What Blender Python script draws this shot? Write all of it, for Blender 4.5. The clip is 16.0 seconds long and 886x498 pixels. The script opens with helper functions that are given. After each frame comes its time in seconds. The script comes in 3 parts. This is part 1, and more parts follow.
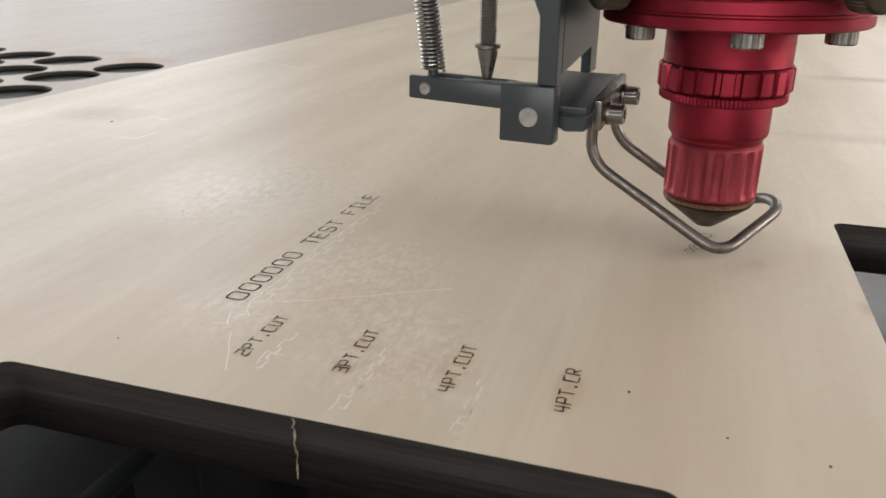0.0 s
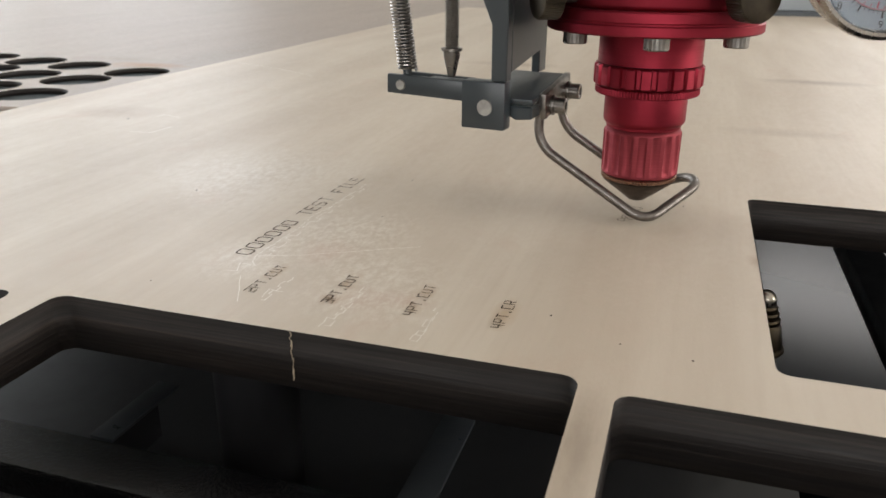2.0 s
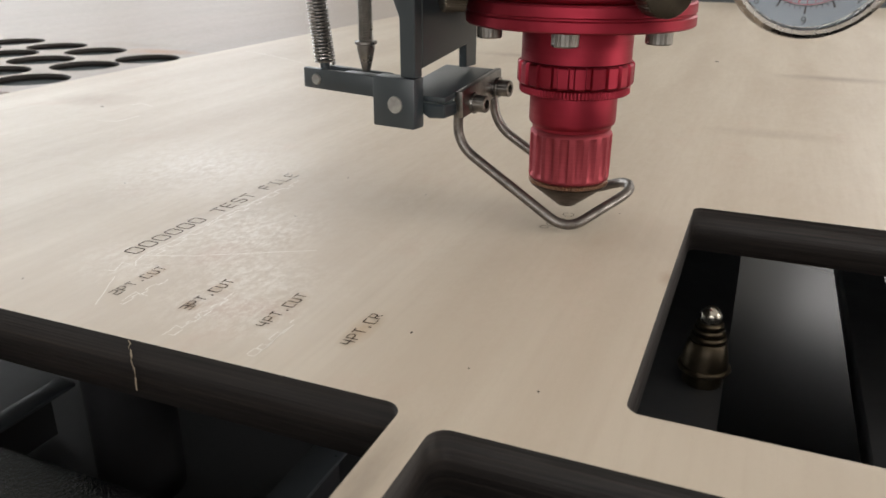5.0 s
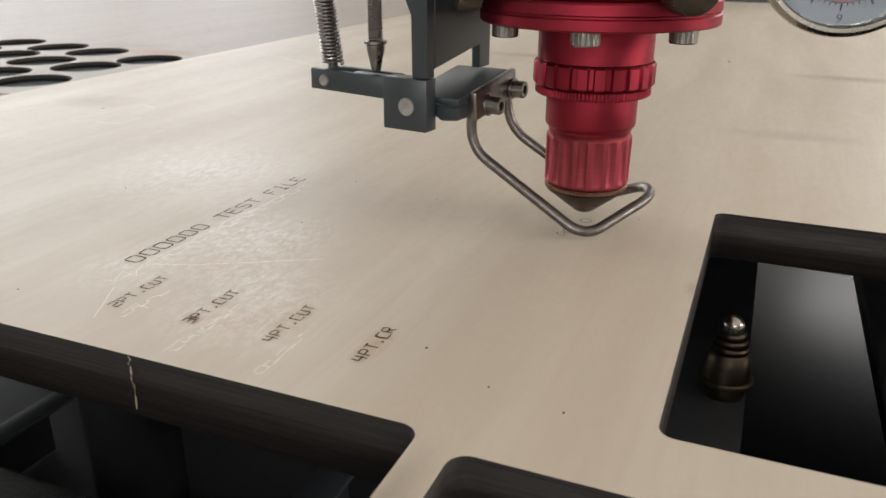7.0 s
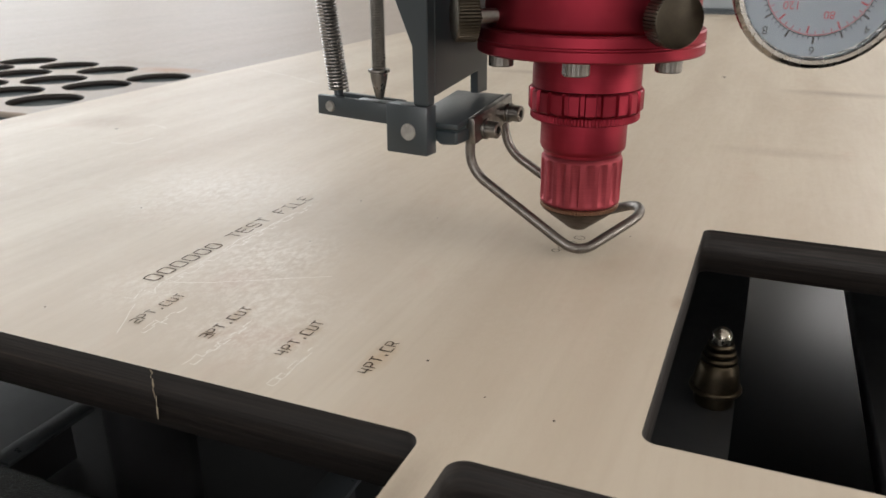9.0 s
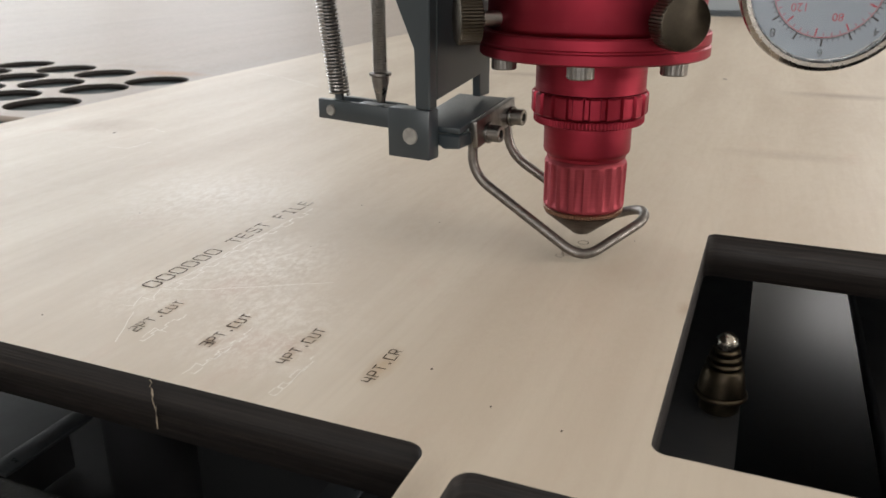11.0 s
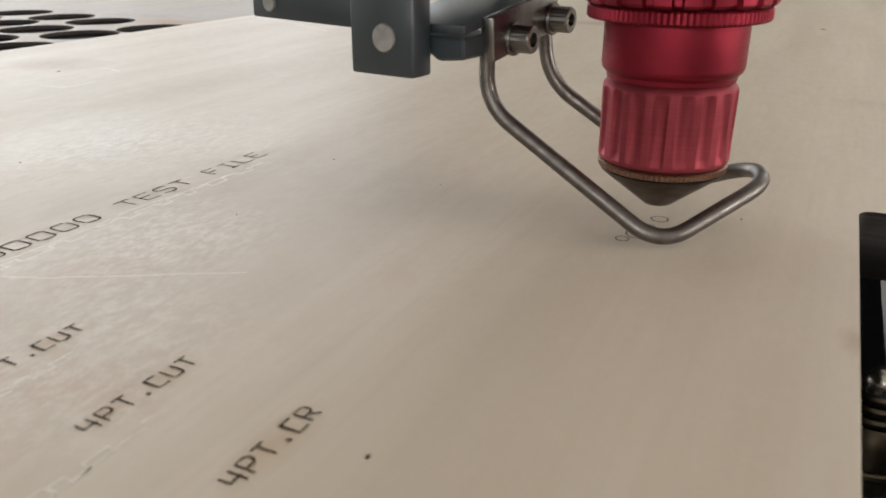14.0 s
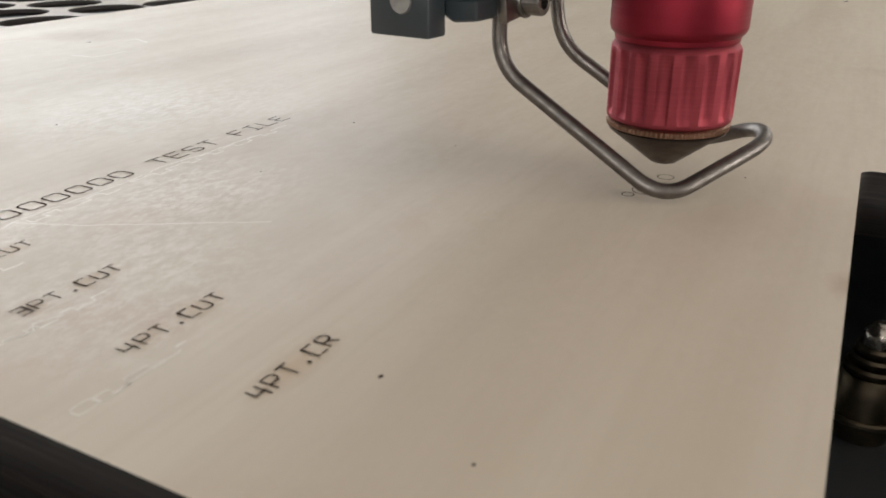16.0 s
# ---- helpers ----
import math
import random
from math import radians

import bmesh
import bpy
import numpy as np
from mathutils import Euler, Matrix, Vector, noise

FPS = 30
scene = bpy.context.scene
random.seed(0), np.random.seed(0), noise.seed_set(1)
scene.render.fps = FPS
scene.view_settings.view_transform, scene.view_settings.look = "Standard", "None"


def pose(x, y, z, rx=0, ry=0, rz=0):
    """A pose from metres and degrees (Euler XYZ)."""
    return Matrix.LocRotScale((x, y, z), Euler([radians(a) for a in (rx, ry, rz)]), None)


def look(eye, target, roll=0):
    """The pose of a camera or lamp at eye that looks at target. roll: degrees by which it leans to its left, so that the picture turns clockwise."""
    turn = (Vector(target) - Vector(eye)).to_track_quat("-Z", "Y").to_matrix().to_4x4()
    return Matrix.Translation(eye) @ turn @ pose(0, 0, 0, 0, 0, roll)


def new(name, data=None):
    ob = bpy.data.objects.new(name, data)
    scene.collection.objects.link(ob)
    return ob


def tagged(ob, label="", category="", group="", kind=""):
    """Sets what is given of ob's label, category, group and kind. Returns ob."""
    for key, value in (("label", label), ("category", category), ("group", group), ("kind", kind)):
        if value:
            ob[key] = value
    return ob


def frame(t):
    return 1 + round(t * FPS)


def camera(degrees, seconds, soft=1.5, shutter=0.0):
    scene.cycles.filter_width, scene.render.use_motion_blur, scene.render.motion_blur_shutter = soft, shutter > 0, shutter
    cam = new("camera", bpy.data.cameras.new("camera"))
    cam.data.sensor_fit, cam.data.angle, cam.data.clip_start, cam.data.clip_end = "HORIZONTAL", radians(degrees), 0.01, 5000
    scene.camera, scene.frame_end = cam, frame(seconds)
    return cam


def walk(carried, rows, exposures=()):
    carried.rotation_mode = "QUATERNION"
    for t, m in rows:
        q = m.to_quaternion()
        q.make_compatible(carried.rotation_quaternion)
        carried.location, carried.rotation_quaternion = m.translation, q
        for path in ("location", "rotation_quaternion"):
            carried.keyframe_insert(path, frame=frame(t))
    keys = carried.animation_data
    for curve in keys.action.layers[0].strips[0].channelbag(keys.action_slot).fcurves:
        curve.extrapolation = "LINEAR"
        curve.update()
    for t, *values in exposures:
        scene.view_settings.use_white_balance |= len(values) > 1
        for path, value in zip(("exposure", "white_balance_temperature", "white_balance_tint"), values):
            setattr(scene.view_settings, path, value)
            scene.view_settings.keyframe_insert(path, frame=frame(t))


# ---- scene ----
# ---- camera and its walk ----
cam = camera(59.50, 16.0, soft=1.6)
cam.data.dof.use_dof, cam.data.dof.focus_distance, cam.data.dof.aperture_fstop = True, 0.235, 42.0


def aim(x, y, z, yaw, pitch, roll):
    """Eye in metres; yaw to the left of +y, pitch up, roll, in degrees."""
    a, b = radians(yaw), radians(pitch)
    way = (-math.sin(a) * math.cos(b), math.cos(a) * math.cos(b), math.sin(b))
    return look((x, y, z), (x + way[0], y + way[1], z + way[2]), roll)


PATH = [
    (0, 0.08726, -0.12862, 0.08378, 17.644, -21.549, 0.335),
    (0.5, 0.08861, -0.15156, 0.08449, 17.506, -21.535, 0.369),
    (1, 0.09042, -0.17800, 0.08691, 17.057, -21.430, 0.439),
    (1.5, 0.09309, -0.18068, 0.08837, 16.986, -21.340, 0.533),
    (2, 0.10979, -0.17057, 0.08785, 17.427, -20.985, 0.378),
    (2.5, 0.12898, -0.15590, 0.08641, 18.003, -21.096, 0.200),
    (3, 0.14561, -0.14351, 0.08591, 18.965, -21.416, -0.041),
    (3.5, 0.15766, -0.13749, 0.08681, 20.443, -21.641, -0.044),
    (4, 0.15537, -0.14020, 0.08879, 21.780, -21.777, 0.025),
    (6.5, 0.14750, -0.13575, 0.08730, 22.328, -21.932, 0.437),
    (7, 0.14508, -0.13188, 0.08698, 22.398, -21.881, 0.252),
    (7.5, 0.14496, -0.13255, 0.08827, 22.413, -21.730, 0.138),
    (8, 0.14809, -0.13547, 0.09066, 22.489, -21.555, 0.305),
    (8.5, 0.14589, -0.14013, 0.09177, 22.672, -21.379, 0.067),
    (9, 0.15047, -0.14189, 0.09413, 22.736, -21.174, -0.161),
    (11.5, 0.14758, -0.13854, 0.09398, 22.569, -20.919, -0.241),
    (12, 0.15543, -0.13791, 0.09532, 22.808, -20.594, -0.095),
    (12.5, 0.15051, -0.14460, 0.09513, 23.575, -19.999, 0.376),
    (13, 0.13024, -0.08087, 0.06898, 25.235, -19.261, 0.011),
    (13.5, 0.12133, -0.05625, 0.06019, 25.856, -20.796, -0.024),
    (14, 0.12445, -0.05405, 0.05880, 26.241, -22.397, -0.042),
    (14.5, 0.12618, -0.05468, 0.05924, 26.483, -22.477, 0.070),
    (15, 0.12535, -0.05953, 0.05911, 27.244, -22.716, -0.243),
    (15.5, 0.12757, -0.05680, 0.06061, 27.694, -23.007, -0.392),
    (16, 0.13049, -0.06191, 0.05689, 28.013, -23.896, -0.368),
]
walk(cam, [(t, aim(*row)) for t, *row in PATH], exposures=[(0, -0.02), (4, -0.06), (12.5, -0.07), (13.5, -0.24), (16, -0.24)])

# ---- world and lights ----
world = bpy.data.worlds.new("sky")
scene.world = world
world.use_nodes = True
wn = world.node_tree.nodes
sky = wn.new("ShaderNodeTexSky")
sky.sky_type, sky.sun_disc = "NISHITA", False
sky.sun_elevation, sky.sun_rotation = radians(35), radians(-60)
world.node_tree.links.new(sky.outputs[0], wn["Background"].inputs[0])
wn["Background"].inputs[1].default_value = 0.1


def window_lamp(name, eye, target, w, h, watts, colour):
    lamp = bpy.data.lights.new(name, "AREA")
    lamp.shape, lamp.size, lamp.size_y, lamp.energy, lamp.color = "RECTANGLE", w, h, watts, colour
    ob = new(name, lamp)
    ob.matrix_world = look(eye, target)
    return ob


window_lamp("window_light", (-5.88, 2.6, 1.25), (0, 2.6, 1.25), 6.4, 2.3, 252, (0.95, 0.98, 1.0))
window_lamp("window_light", (-4.65, 5.88, 2.05), (-4.65, 0, 2.05), 2.1, 2.1, 66, (0.97, 0.98, 1.0))
window_lamp("window_light", (1.95, 5.88, 1.85), (1.95, 0, 1.85), 1.7, 1.7, 50, (1.0, 0.95, 0.90))
window_lamp("window_light", (5.88, 1.2, 1.25), (0, 1.2, 1.25), 4.4, 1.7, 290, (1.0, 0.94, 0.87))
# unseen south window, added as fill from behind the camera
window_lamp("window_light", (0.4, -5.88, 1.35), (0.4, 0, 1.35), 5.0, 1.6, 210, (1.0, 0.97, 0.94))


# ---- materials ----
def shader(name, base, rough=0.5, metal=0.0, **more):
    m = bpy.data.materials.new(name)
    m.use_nodes = True
    b = m.node_tree.nodes["Principled BSDF"]
    b.inputs["Base Color"].default_value = (*base, 1)
    b.inputs["Roughness"].default_value, b.inputs["Metallic"].default_value = rough, metal
    for k, v in more.items():
        b.inputs[k.replace("_", " ")].default_value = v
    return m, m.node_tree.nodes, m.node_tree.links, b


def noise_tex(n, l, scale, stretch=(1, 1, 1), detail=4, rough=0.55, space="Object"):
    co, mp, tx = n.new("ShaderNodeTexCoord"), n.new("ShaderNodeMapping"), n.new("ShaderNodeTexNoise")
    mp.inputs["Scale"].default_value = stretch
    tx.inputs["Scale"].default_value, tx.inputs["Detail"].default_value, tx.inputs["Roughness"].default_value = scale, detail, rough
    l.new(co.outputs[space], mp.inputs[0])
    l.new(mp.outputs[0], tx.inputs["Vector"])
    return tx.outputs["Fac"]


def ramp(n, l, fac, *stops):
    r = n.new("ShaderNodeValToRGB")
    e = r.color_ramp.elements
    while len(e) < len(stops):
        e.new(0.5)
    for el, (p, c) in zip(e, stops):
        el.position, el.color = p, (*(c if isinstance(c, tuple) else (c, c, c)), 1)
    l.new(fac, r.inputs[0])
    return r.outputs[0]


def mix(n, l, fac, a, b, how="MIX"):
    x = n.new("ShaderNodeMix")
    x.data_type, x.blend_type = "RGBA", how
    if isinstance(fac, float):
        x.inputs[0].default_value = fac
    else:
        l.new(fac, x.inputs[0])
    for sock, v in ((x.inputs[6], a), (x.inputs[7], b)):
        if isinstance(v, tuple):
            sock.default_value = (*v, 1)
        else:
            l.new(v, sock)
    return x.outputs[2]


def bump(n, l, b, fac, strength, dist):
    k = n.new("ShaderNodeBump")
    k.inputs["Strength"].default_value, k.inputs["Distance"].default_value = strength, dist
    l.new(fac, k.inputs["Height"])
    l.new(k.outputs[0], b.inputs["Normal"])


def stain(n, l, colour, x, y, rx, ry, tint, strength):
    """A blotch of its own colour at a place on the sheet, with a ragged rim."""
    co, mp, ln, ad = n.new("ShaderNodeTexCoord"), n.new("ShaderNodeMapping"), n.new("ShaderNodeVectorMath"), n.new("ShaderNodeMath")
    mp.vector_type, ln.operation = "TEXTURE", "LENGTH"
    mp.inputs["Location"].default_value, mp.inputs["Scale"].default_value = (x, y, 0), (rx, ry, 1)
    l.new(co.outputs["Object"], mp.inputs[0])
    l.new(mp.outputs[0], ln.inputs[0])
    ad.operation, ad.inputs[1].default_value = "MULTIPLY_ADD", 1.0
    l.new(noise_tex(n, l, 1.0, (1.3 / rx, 1.3 / ry, 1), 5, 0.65), ad.inputs[0])
    l.new(ln.outputs["Value"], ad.inputs[2])
    return mix(n, l, ramp(n, l, scaled(n, l, ad.outputs[0], 0.6), (0.40, strength), (0.95, 0.0)), colour, tint)


def scaled(n, l, fac, k):
    m = n.new("ShaderNodeMath")
    m.operation, m.inputs[1].default_value = "MULTIPLY", k
    l.new(fac, m.inputs[0])
    return m.outputs[0]


def wood_veneer(name, light, dark, red, pale, spec=0.45, stains=(), worn_sheen=()):
    m, n, l, b = shader(name, light, 0.4)
    fine = noise_tex(n, l, 1.0, (420, 22, 60), 5)
    broad = noise_tex(n, l, 1.0, (26, 3.2, 8), 3)
    spots = noise_tex(n, l, 1.0, (38, 24, 10), 3)
    c = ramp(n, l, broad, (0.32, dark), (0.66, light))
    c = mix(n, l, ramp(n, l, fine, (0.45, 0.0), (0.76, 0.42)), c, dark)
    c = mix(n, l, ramp(n, l, spots, (0.60, 0.0), (0.82, 0.5)), c, red)
    for s in stains:
        c = stain(n, l, c, *s)
    # pale rubbed mottling, in patches: wear, with some sheen put into the colour
    rub = ramp(n, l, noise_tex(n, l, 1.0, (420, 210, 20), 9, 0.8), (0.44, 0.0), (0.60, 1.0))
    patch = ramp(n, l, noise_tex(n, l, 1.0, (34, 24, 8), 5, 0.6), (0.44, 0.03), (0.62, 0.14))
    for w in worn_sheen:
        patch = stain(n, l, patch, *w, (1, 1, 1), 0.85)
    where = n.new("ShaderNodeMath")
    where.operation = "MULTIPLY"
    l.new(rub, where.inputs[0])
    l.new(patch, where.inputs[1])
    c = mix(n, l, where.outputs[0], c, pale)
    l.new(c, b.inputs["Base Color"])
    gloss = noise_tex(n, l, 1.0, (520, 120, 20), 6, 0.72)
    scuff = noise_tex(n, l, 1.0, (210, 110, 20), 10, 0.85)
    rough = mix(n, l, 0.5, ramp(n, l, gloss, (0.34, 0.44), (0.64, 0.58)), ramp(n, l, scuff, (0.46, 0.36), (0.55, 0.56)))
    l.new(mix(n, l, where.outputs[0], rough, (0.27, 0.27, 0.27)), b.inputs["Roughness"])
    b.inputs["Specular IOR Level"].default_value = spec
    bump(n, l, b, noise_tex(n, l, 1.0, (900, 300, 90), 5, 0.65), 0.16, 0.0004)
    return m


VENEER = wood_veneer("birch_veneer", (0.605, 0.53, 0.43), (0.50, 0.418, 0.325), (0.53, 0.39, 0.30), (0.655, 0.595, 0.505), 0.45, [
    (0.0975, -0.045, 0.0055, 0.024, (0.16, 0.12, 0.085), 0.45), (0.008, 0.034, 0.010, 0.012, (0.52, 0.36, 0.28), 0.4), (0.032, 0.005, 0.011, 0.010, (0.52, 0.36, 0.28), 0.4),
    (0.0430, 0.008, 0.009, 0.006, (0.50, 0.34, 0.27), 0.4), (0.1350, 0.0683, 0.0030, 0.006, (0.34, 0.22, 0.13), 0.45), (0.197, 0.458, 0.040, 0.016, (0.26, 0.19, 0.14), 0.6),
    (-0.0325, 0.479, 0.045, 0.014, (0.30, 0.22, 0.16), 0.55), (0.160, 0.267, 0.035, 0.012, (0.36, 0.28, 0.21), 0.45), (0.0004, 0.0150, 0.0034, 0.006, (0.46, 0.31, 0.18), 0.5),
    (0.0236, 0.0020, 0.0036, 0.004, (0.40, 0.25, 0.14), 0.6), (0.0238, 0.0150, 0.0032, 0.006, (0.46, 0.31, 0.18), 0.5), (0.0468, 0.0040, 0.0032, 0.005, (0.47, 0.33, 0.20), 0.45),
    (0.0470, 0.0150, 0.0032, 0.006, (0.46, 0.31, 0.18), 0.5), (0.0706, 0.0080, 0.0038, 0.010, (0.46, 0.31, 0.17), 0.55), (-0.205, 0.200, 0.030, 0.020, (0.38, 0.28, 0.20), 0.5)],
    [(0.030, 0.022, 0.028, 0.020), (0.034, 0.002, 0.028, 0.014), (0.006, 0.052, 0.030, 0.030), (-0.012, 0.020, 0.020, 0.022), (-0.060, 0.110, 0.050, 0.050)])
SHEET = wood_veneer("grey_birch_sheet", (0.385, 0.33, 0.285), (0.355, 0.302, 0.26), (0.41, 0.31, 0.25), (0.40, 0.355, 0.315), 0.10, [(-0.372, 0.440, 0.045, 0.022, (0.36, 0.20, 0.10), 0.8), (-0.420, 0.470, 0.06, 0.02, (0.30, 0.24, 0.19), 0.5)])


def burnt_wood():
    m, n, l, b = shader("burnt_ply_edge", (0.02, 0.015, 0.012), 0.38)
    lay = noise_tex(n, l, 1.0, (14, 14, 1300), 5)
    l.new(ramp(n, l, lay, (0.36, (0.010, 0.008, 0.0075)), (0.56, (0.019, 0.015, 0.013)), (0.80, (0.042, 0.031, 0.025))), b.inputs["Base Color"])
    l.new(ramp(n, l, noise_tex(n, l, 1.0, (60, 60, 500), 4), (0.3, 0.46), (0.7, 0.68)), b.inputs["Roughness"])
    b.inputs["Specular IOR Level"].default_value = 0.3
    bump(n, l, b, lay, 0.3, 0.0008)
    return m


BURNT = burnt_wood()


def anodised(name, base, rough):
    m, n, l, b = shader(name, base, rough, 1.0)
    ring = noise_tex(n, l, 1.0, (25, 25, 2600), 3)
    wear = noise_tex(n, l, 160.0, (1, 1, 1), 5)
    l.new(ramp(n, l, ring, (0.3, rough - 0.05), (0.7, rough + 0.07)), b.inputs["Roughness"])
    l.new(mix(n, l, ramp(n, l, wear, (0.5, 0.0), (0.85, 0.35)), base, tuple(min(1, c * 1.35 + 0.02) for c in base)), b.inputs["Base Color"])
    bump(n, l, b, ring, 0.06, 0.0002)
    return m


RED = anodised("red_anodised_aluminium", (0.25, 0.023, 0.038), 0.46)
RED_MATT = anodised("matt_red_anodised_aluminium", (0.27, 0.050, 0.062), 0.62)


def metal(name, base, rough, spread=0.12, scale=260.0, stretch=(1, 1, 1)):
    m, n, l, b = shader(name, base, rough, 1.0)
    s = noise_tex(n, l, scale, stretch, 5, 0.6)
    l.new(ramp(n, l, s, (0.3, max(0.05, rough - spread)), (0.7, rough + spread)), b.inputs["Roughness"])
    l.new(mix(n, l, ramp(n, l, s, (0.4, 0.0), (0.75, 0.8)), base, tuple(c * 0.6 for c in base)), b.inputs["Base Color"])
    bump(n, l, b, s, 0.05, 0.0003)
    return m


STEEL = metal("dull_steel", (0.25, 0.235, 0.22), 0.36)
WIRE = metal("bead_blasted_steel_wire", (0.185, 0.168, 0.155), 0.44, 0.10, 420.0)
CHROME = metal("polished_steel", (0.44, 0.43, 0.41), 0.55, 0.08)
RIM = metal("worn_chrome_rim", (0.46, 0.43, 0.395), 0.27, 0.06)
NICKEL = metal("nickel_plating", (0.50, 0.46, 0.40), 0.24, 0.08)
BRASS = metal("aged_brass", (0.115, 0.092, 0.064), 0.40, 0.08)
DULL = metal("dull_nickel", (0.085, 0.072, 0.056), 0.42, 0.08)
TIP = metal("smoked_bronze", (0.125, 0.100, 0.085), 0.42, 0.1, 300.0)
COPPER = metal("heat_tinted_bronze", (0.27, 0.155, 0.105), 0.42, 0.10, 500.0)


def painted(name, base, rough, scale, depth, spec=0.5, force=0.4):
    m, n, l, b = shader(name, base, rough)
    s = noise_tex(n, l, scale, (1, 1, 1), 4, 0.6)
    dirt = noise_tex(n, l, scale * 0.05, (1, 1, 1), 4)
    l.new(mix(n, l, ramp(n, l, dirt, (0.45, 0.0), (0.8, 0.6)), base, tuple(c * 0.8 + 0.004 for c in base)), b.inputs["Base Color"])
    l.new(ramp(n, l, s, (0.3, max(0.03, rough - 0.08)), (0.7, rough + 0.08)), b.inputs["Roughness"])
    b.inputs["Specular IOR Level"].default_value = spec
    bump(n, l, b, s, force, depth)
    return m


BLACK = painted("black_anodised_plate", (0.027, 0.036, 0.042), 0.36, 2500.0, 0.00002, 0.65, 0.15)
HAMMER = painted("black_hammered_paint", (0.008, 0.008, 0.009), 0.12, 800.0, 0.0005, 0.7, 1.0)
GLASSY = painted("black_bed_paint", (0.036, 0.038, 0.042), 0.40, 60.0, 0.00002, 0.6)
TRAY = shader("dark_gloss_tray", (0.030, 0.038, 0.045), 0.27, Specular_IOR_Level=0.10)[0]
STRIP_PAINT = painted("dull_blue_grey_strip", (0.045, 0.052, 0.06), 0.35, 200.0, 0.0001, 0.4)
BACKING = painted("dark_blue_grey_backing", (0.050, 0.064, 0.070), 0.5, 120.0, 0.0002)
RAIL = painted("dark_rail_paint", (0.035, 0.045, 0.052), 0.45, 300.0, 0.0001)
GREY = painted("light_grey_machine_paint", (0.34, 0.37, 0.39), 0.45, 300.0, 0.0001)
WALL = painted("off_white_plaster", (0.62, 0.60, 0.57), 0.8, 30.0, 0.001)
FLOOR = painted("grey_concrete", (0.25, 0.245, 0.235), 0.6, 20.0, 0.001)
TEAL = painted("teal_cabinet_paint", (0.10, 0.24, 0.25), 0.5, 100.0, 0.0002)
DIAL = painted("white_gauge_face", (0.18, 0.21, 0.245), 0.6, 900.0, 0.00002)
BLACKINK = shader("black_ink", (0.015, 0.015, 0.018), 0.6)[0]
REDINK = shader("red_ink", (0.27, 0.025, 0.045), 0.6)[0]
CHAR = painted("laser_char", (0.032, 0.016, 0.009), 0.8, 1500.0, 0.0001, 0.2)
# both paler than the veneer, so part of the glint is in the colour
SCRATCH_GLINT = shader("pale_scratch_glint", (0.71, 0.66, 0.575), 0.30, Specular_IOR_Level=1.0)[0]
SCUFF = shader("pale_scuff", (0.66, 0.60, 0.51), 0.30, Specular_IOR_Level=0.9)[0]
SPLINTER = painted("torn_wood_fibre", (0.40, 0.33, 0.24), 0.8, 900.0, 0.0003)
SPECK = shader("dark_speck", (0.05, 0.035, 0.025), 0.8)[0]
GLASS = shader("gauge_glass", (1, 1, 1), 0.02, IOR=1.45, Transmission_Weight=1.0)[0]


# ---- mesh helpers ----
def mesh_of(name, bm, material, smooth=True):
    me = bpy.data.meshes.new(name)
    bmesh.ops.recalc_face_normals(bm, faces=bm.faces)
    bm.to_mesh(me)
    bm.free()
    for m in material if isinstance(material, (list, tuple)) else [material]:
        me.materials.append(m)
    if smooth:
        me.polygons.foreach_set("use_smooth", [True] * len(me.polygons))
        me.set_sharp_from_angle(angle=radians(32))
    return me


def thing(name, bm, material, label, category, m=None, kind="", group="", smooth=True):
    ob = new(name, mesh_of(name, bm, material, smooth))
    if m is not None:
        ob.matrix_world = m
    return tagged(ob, label, category, group, kind)


def base_of(name, m, label, category, group=""):
    ob = new(name)
    ob.empty_display_size = 0.01
    ob.matrix_world = m
    return tagged(ob, label, category, group)


def part(name, bm, material, parent, label="", m=None, smooth=True):
    ob = new(name, mesh_of(name, bm, material, smooth))
    ob.parent = parent
    if m is not None:
        ob.matrix_local = m
    return tagged(ob, label)


def box(x0, x1, y0, y1, z0, z1, bevel=0.0, seg=2):
    bm = bmesh.new()
    bmesh.ops.create_cube(bm, size=1)
    for v in bm.verts:
        v.co = Vector(((x0 + x1) / 2 + v.co.x * (x1 - x0), (y0 + y1) / 2 + v.co.y * (y1 - y0), (z0 + z1) / 2 + v.co.z * (z1 - z0)))
    if bevel:
        bmesh.ops.bevel(bm, geom=bm.edges[:], offset=bevel, segments=seg, profile=0.5, affect="EDGES")
    return bm


def lathe(profile, steps=96, shape=None):
    """Turned round z from (radius, height) pairs; shape(angle, radius, height) may change the radius."""
    bm = bmesh.new()
    rings = []
    for r, z in profile:
        ring = []
        for k in range(steps):
            a = 2 * math.pi * k / steps
            q = shape(a, r, z) if shape else r
            ring.append(bm.verts.new((q * math.cos(a), q * math.sin(a), z)))
        rings.append(ring)
    for a, b in zip(rings, rings[1:]):
        for k in range(steps):
            bm.faces.new((a[k], a[(k + 1) % steps], b[(k + 1) % steps], b[k]))
    for ring in (rings[0], rings[-1]):
        bm.faces.new(ring)
    return bm


def rounded(points, radius, seg=7):
    """A polyline with its corners rounded."""
    p = [Vector(q) for q in points]
    out = [p[0]]
    for a, b, c in zip(p, p[1:], p[2:]):
        u, v = (a - b), (c - b)
        r = min(radius, u.length * 0.48, v.length * 0.48)
        u.normalize(), v.normalize()
        for k in range(seg + 1):
            t = k / seg
            out.append((b + u * r) * (1 - t) ** 2 + 2 * b * t * (1 - t) + (b + v * r) * t * t)
    return out + [p[-1]]


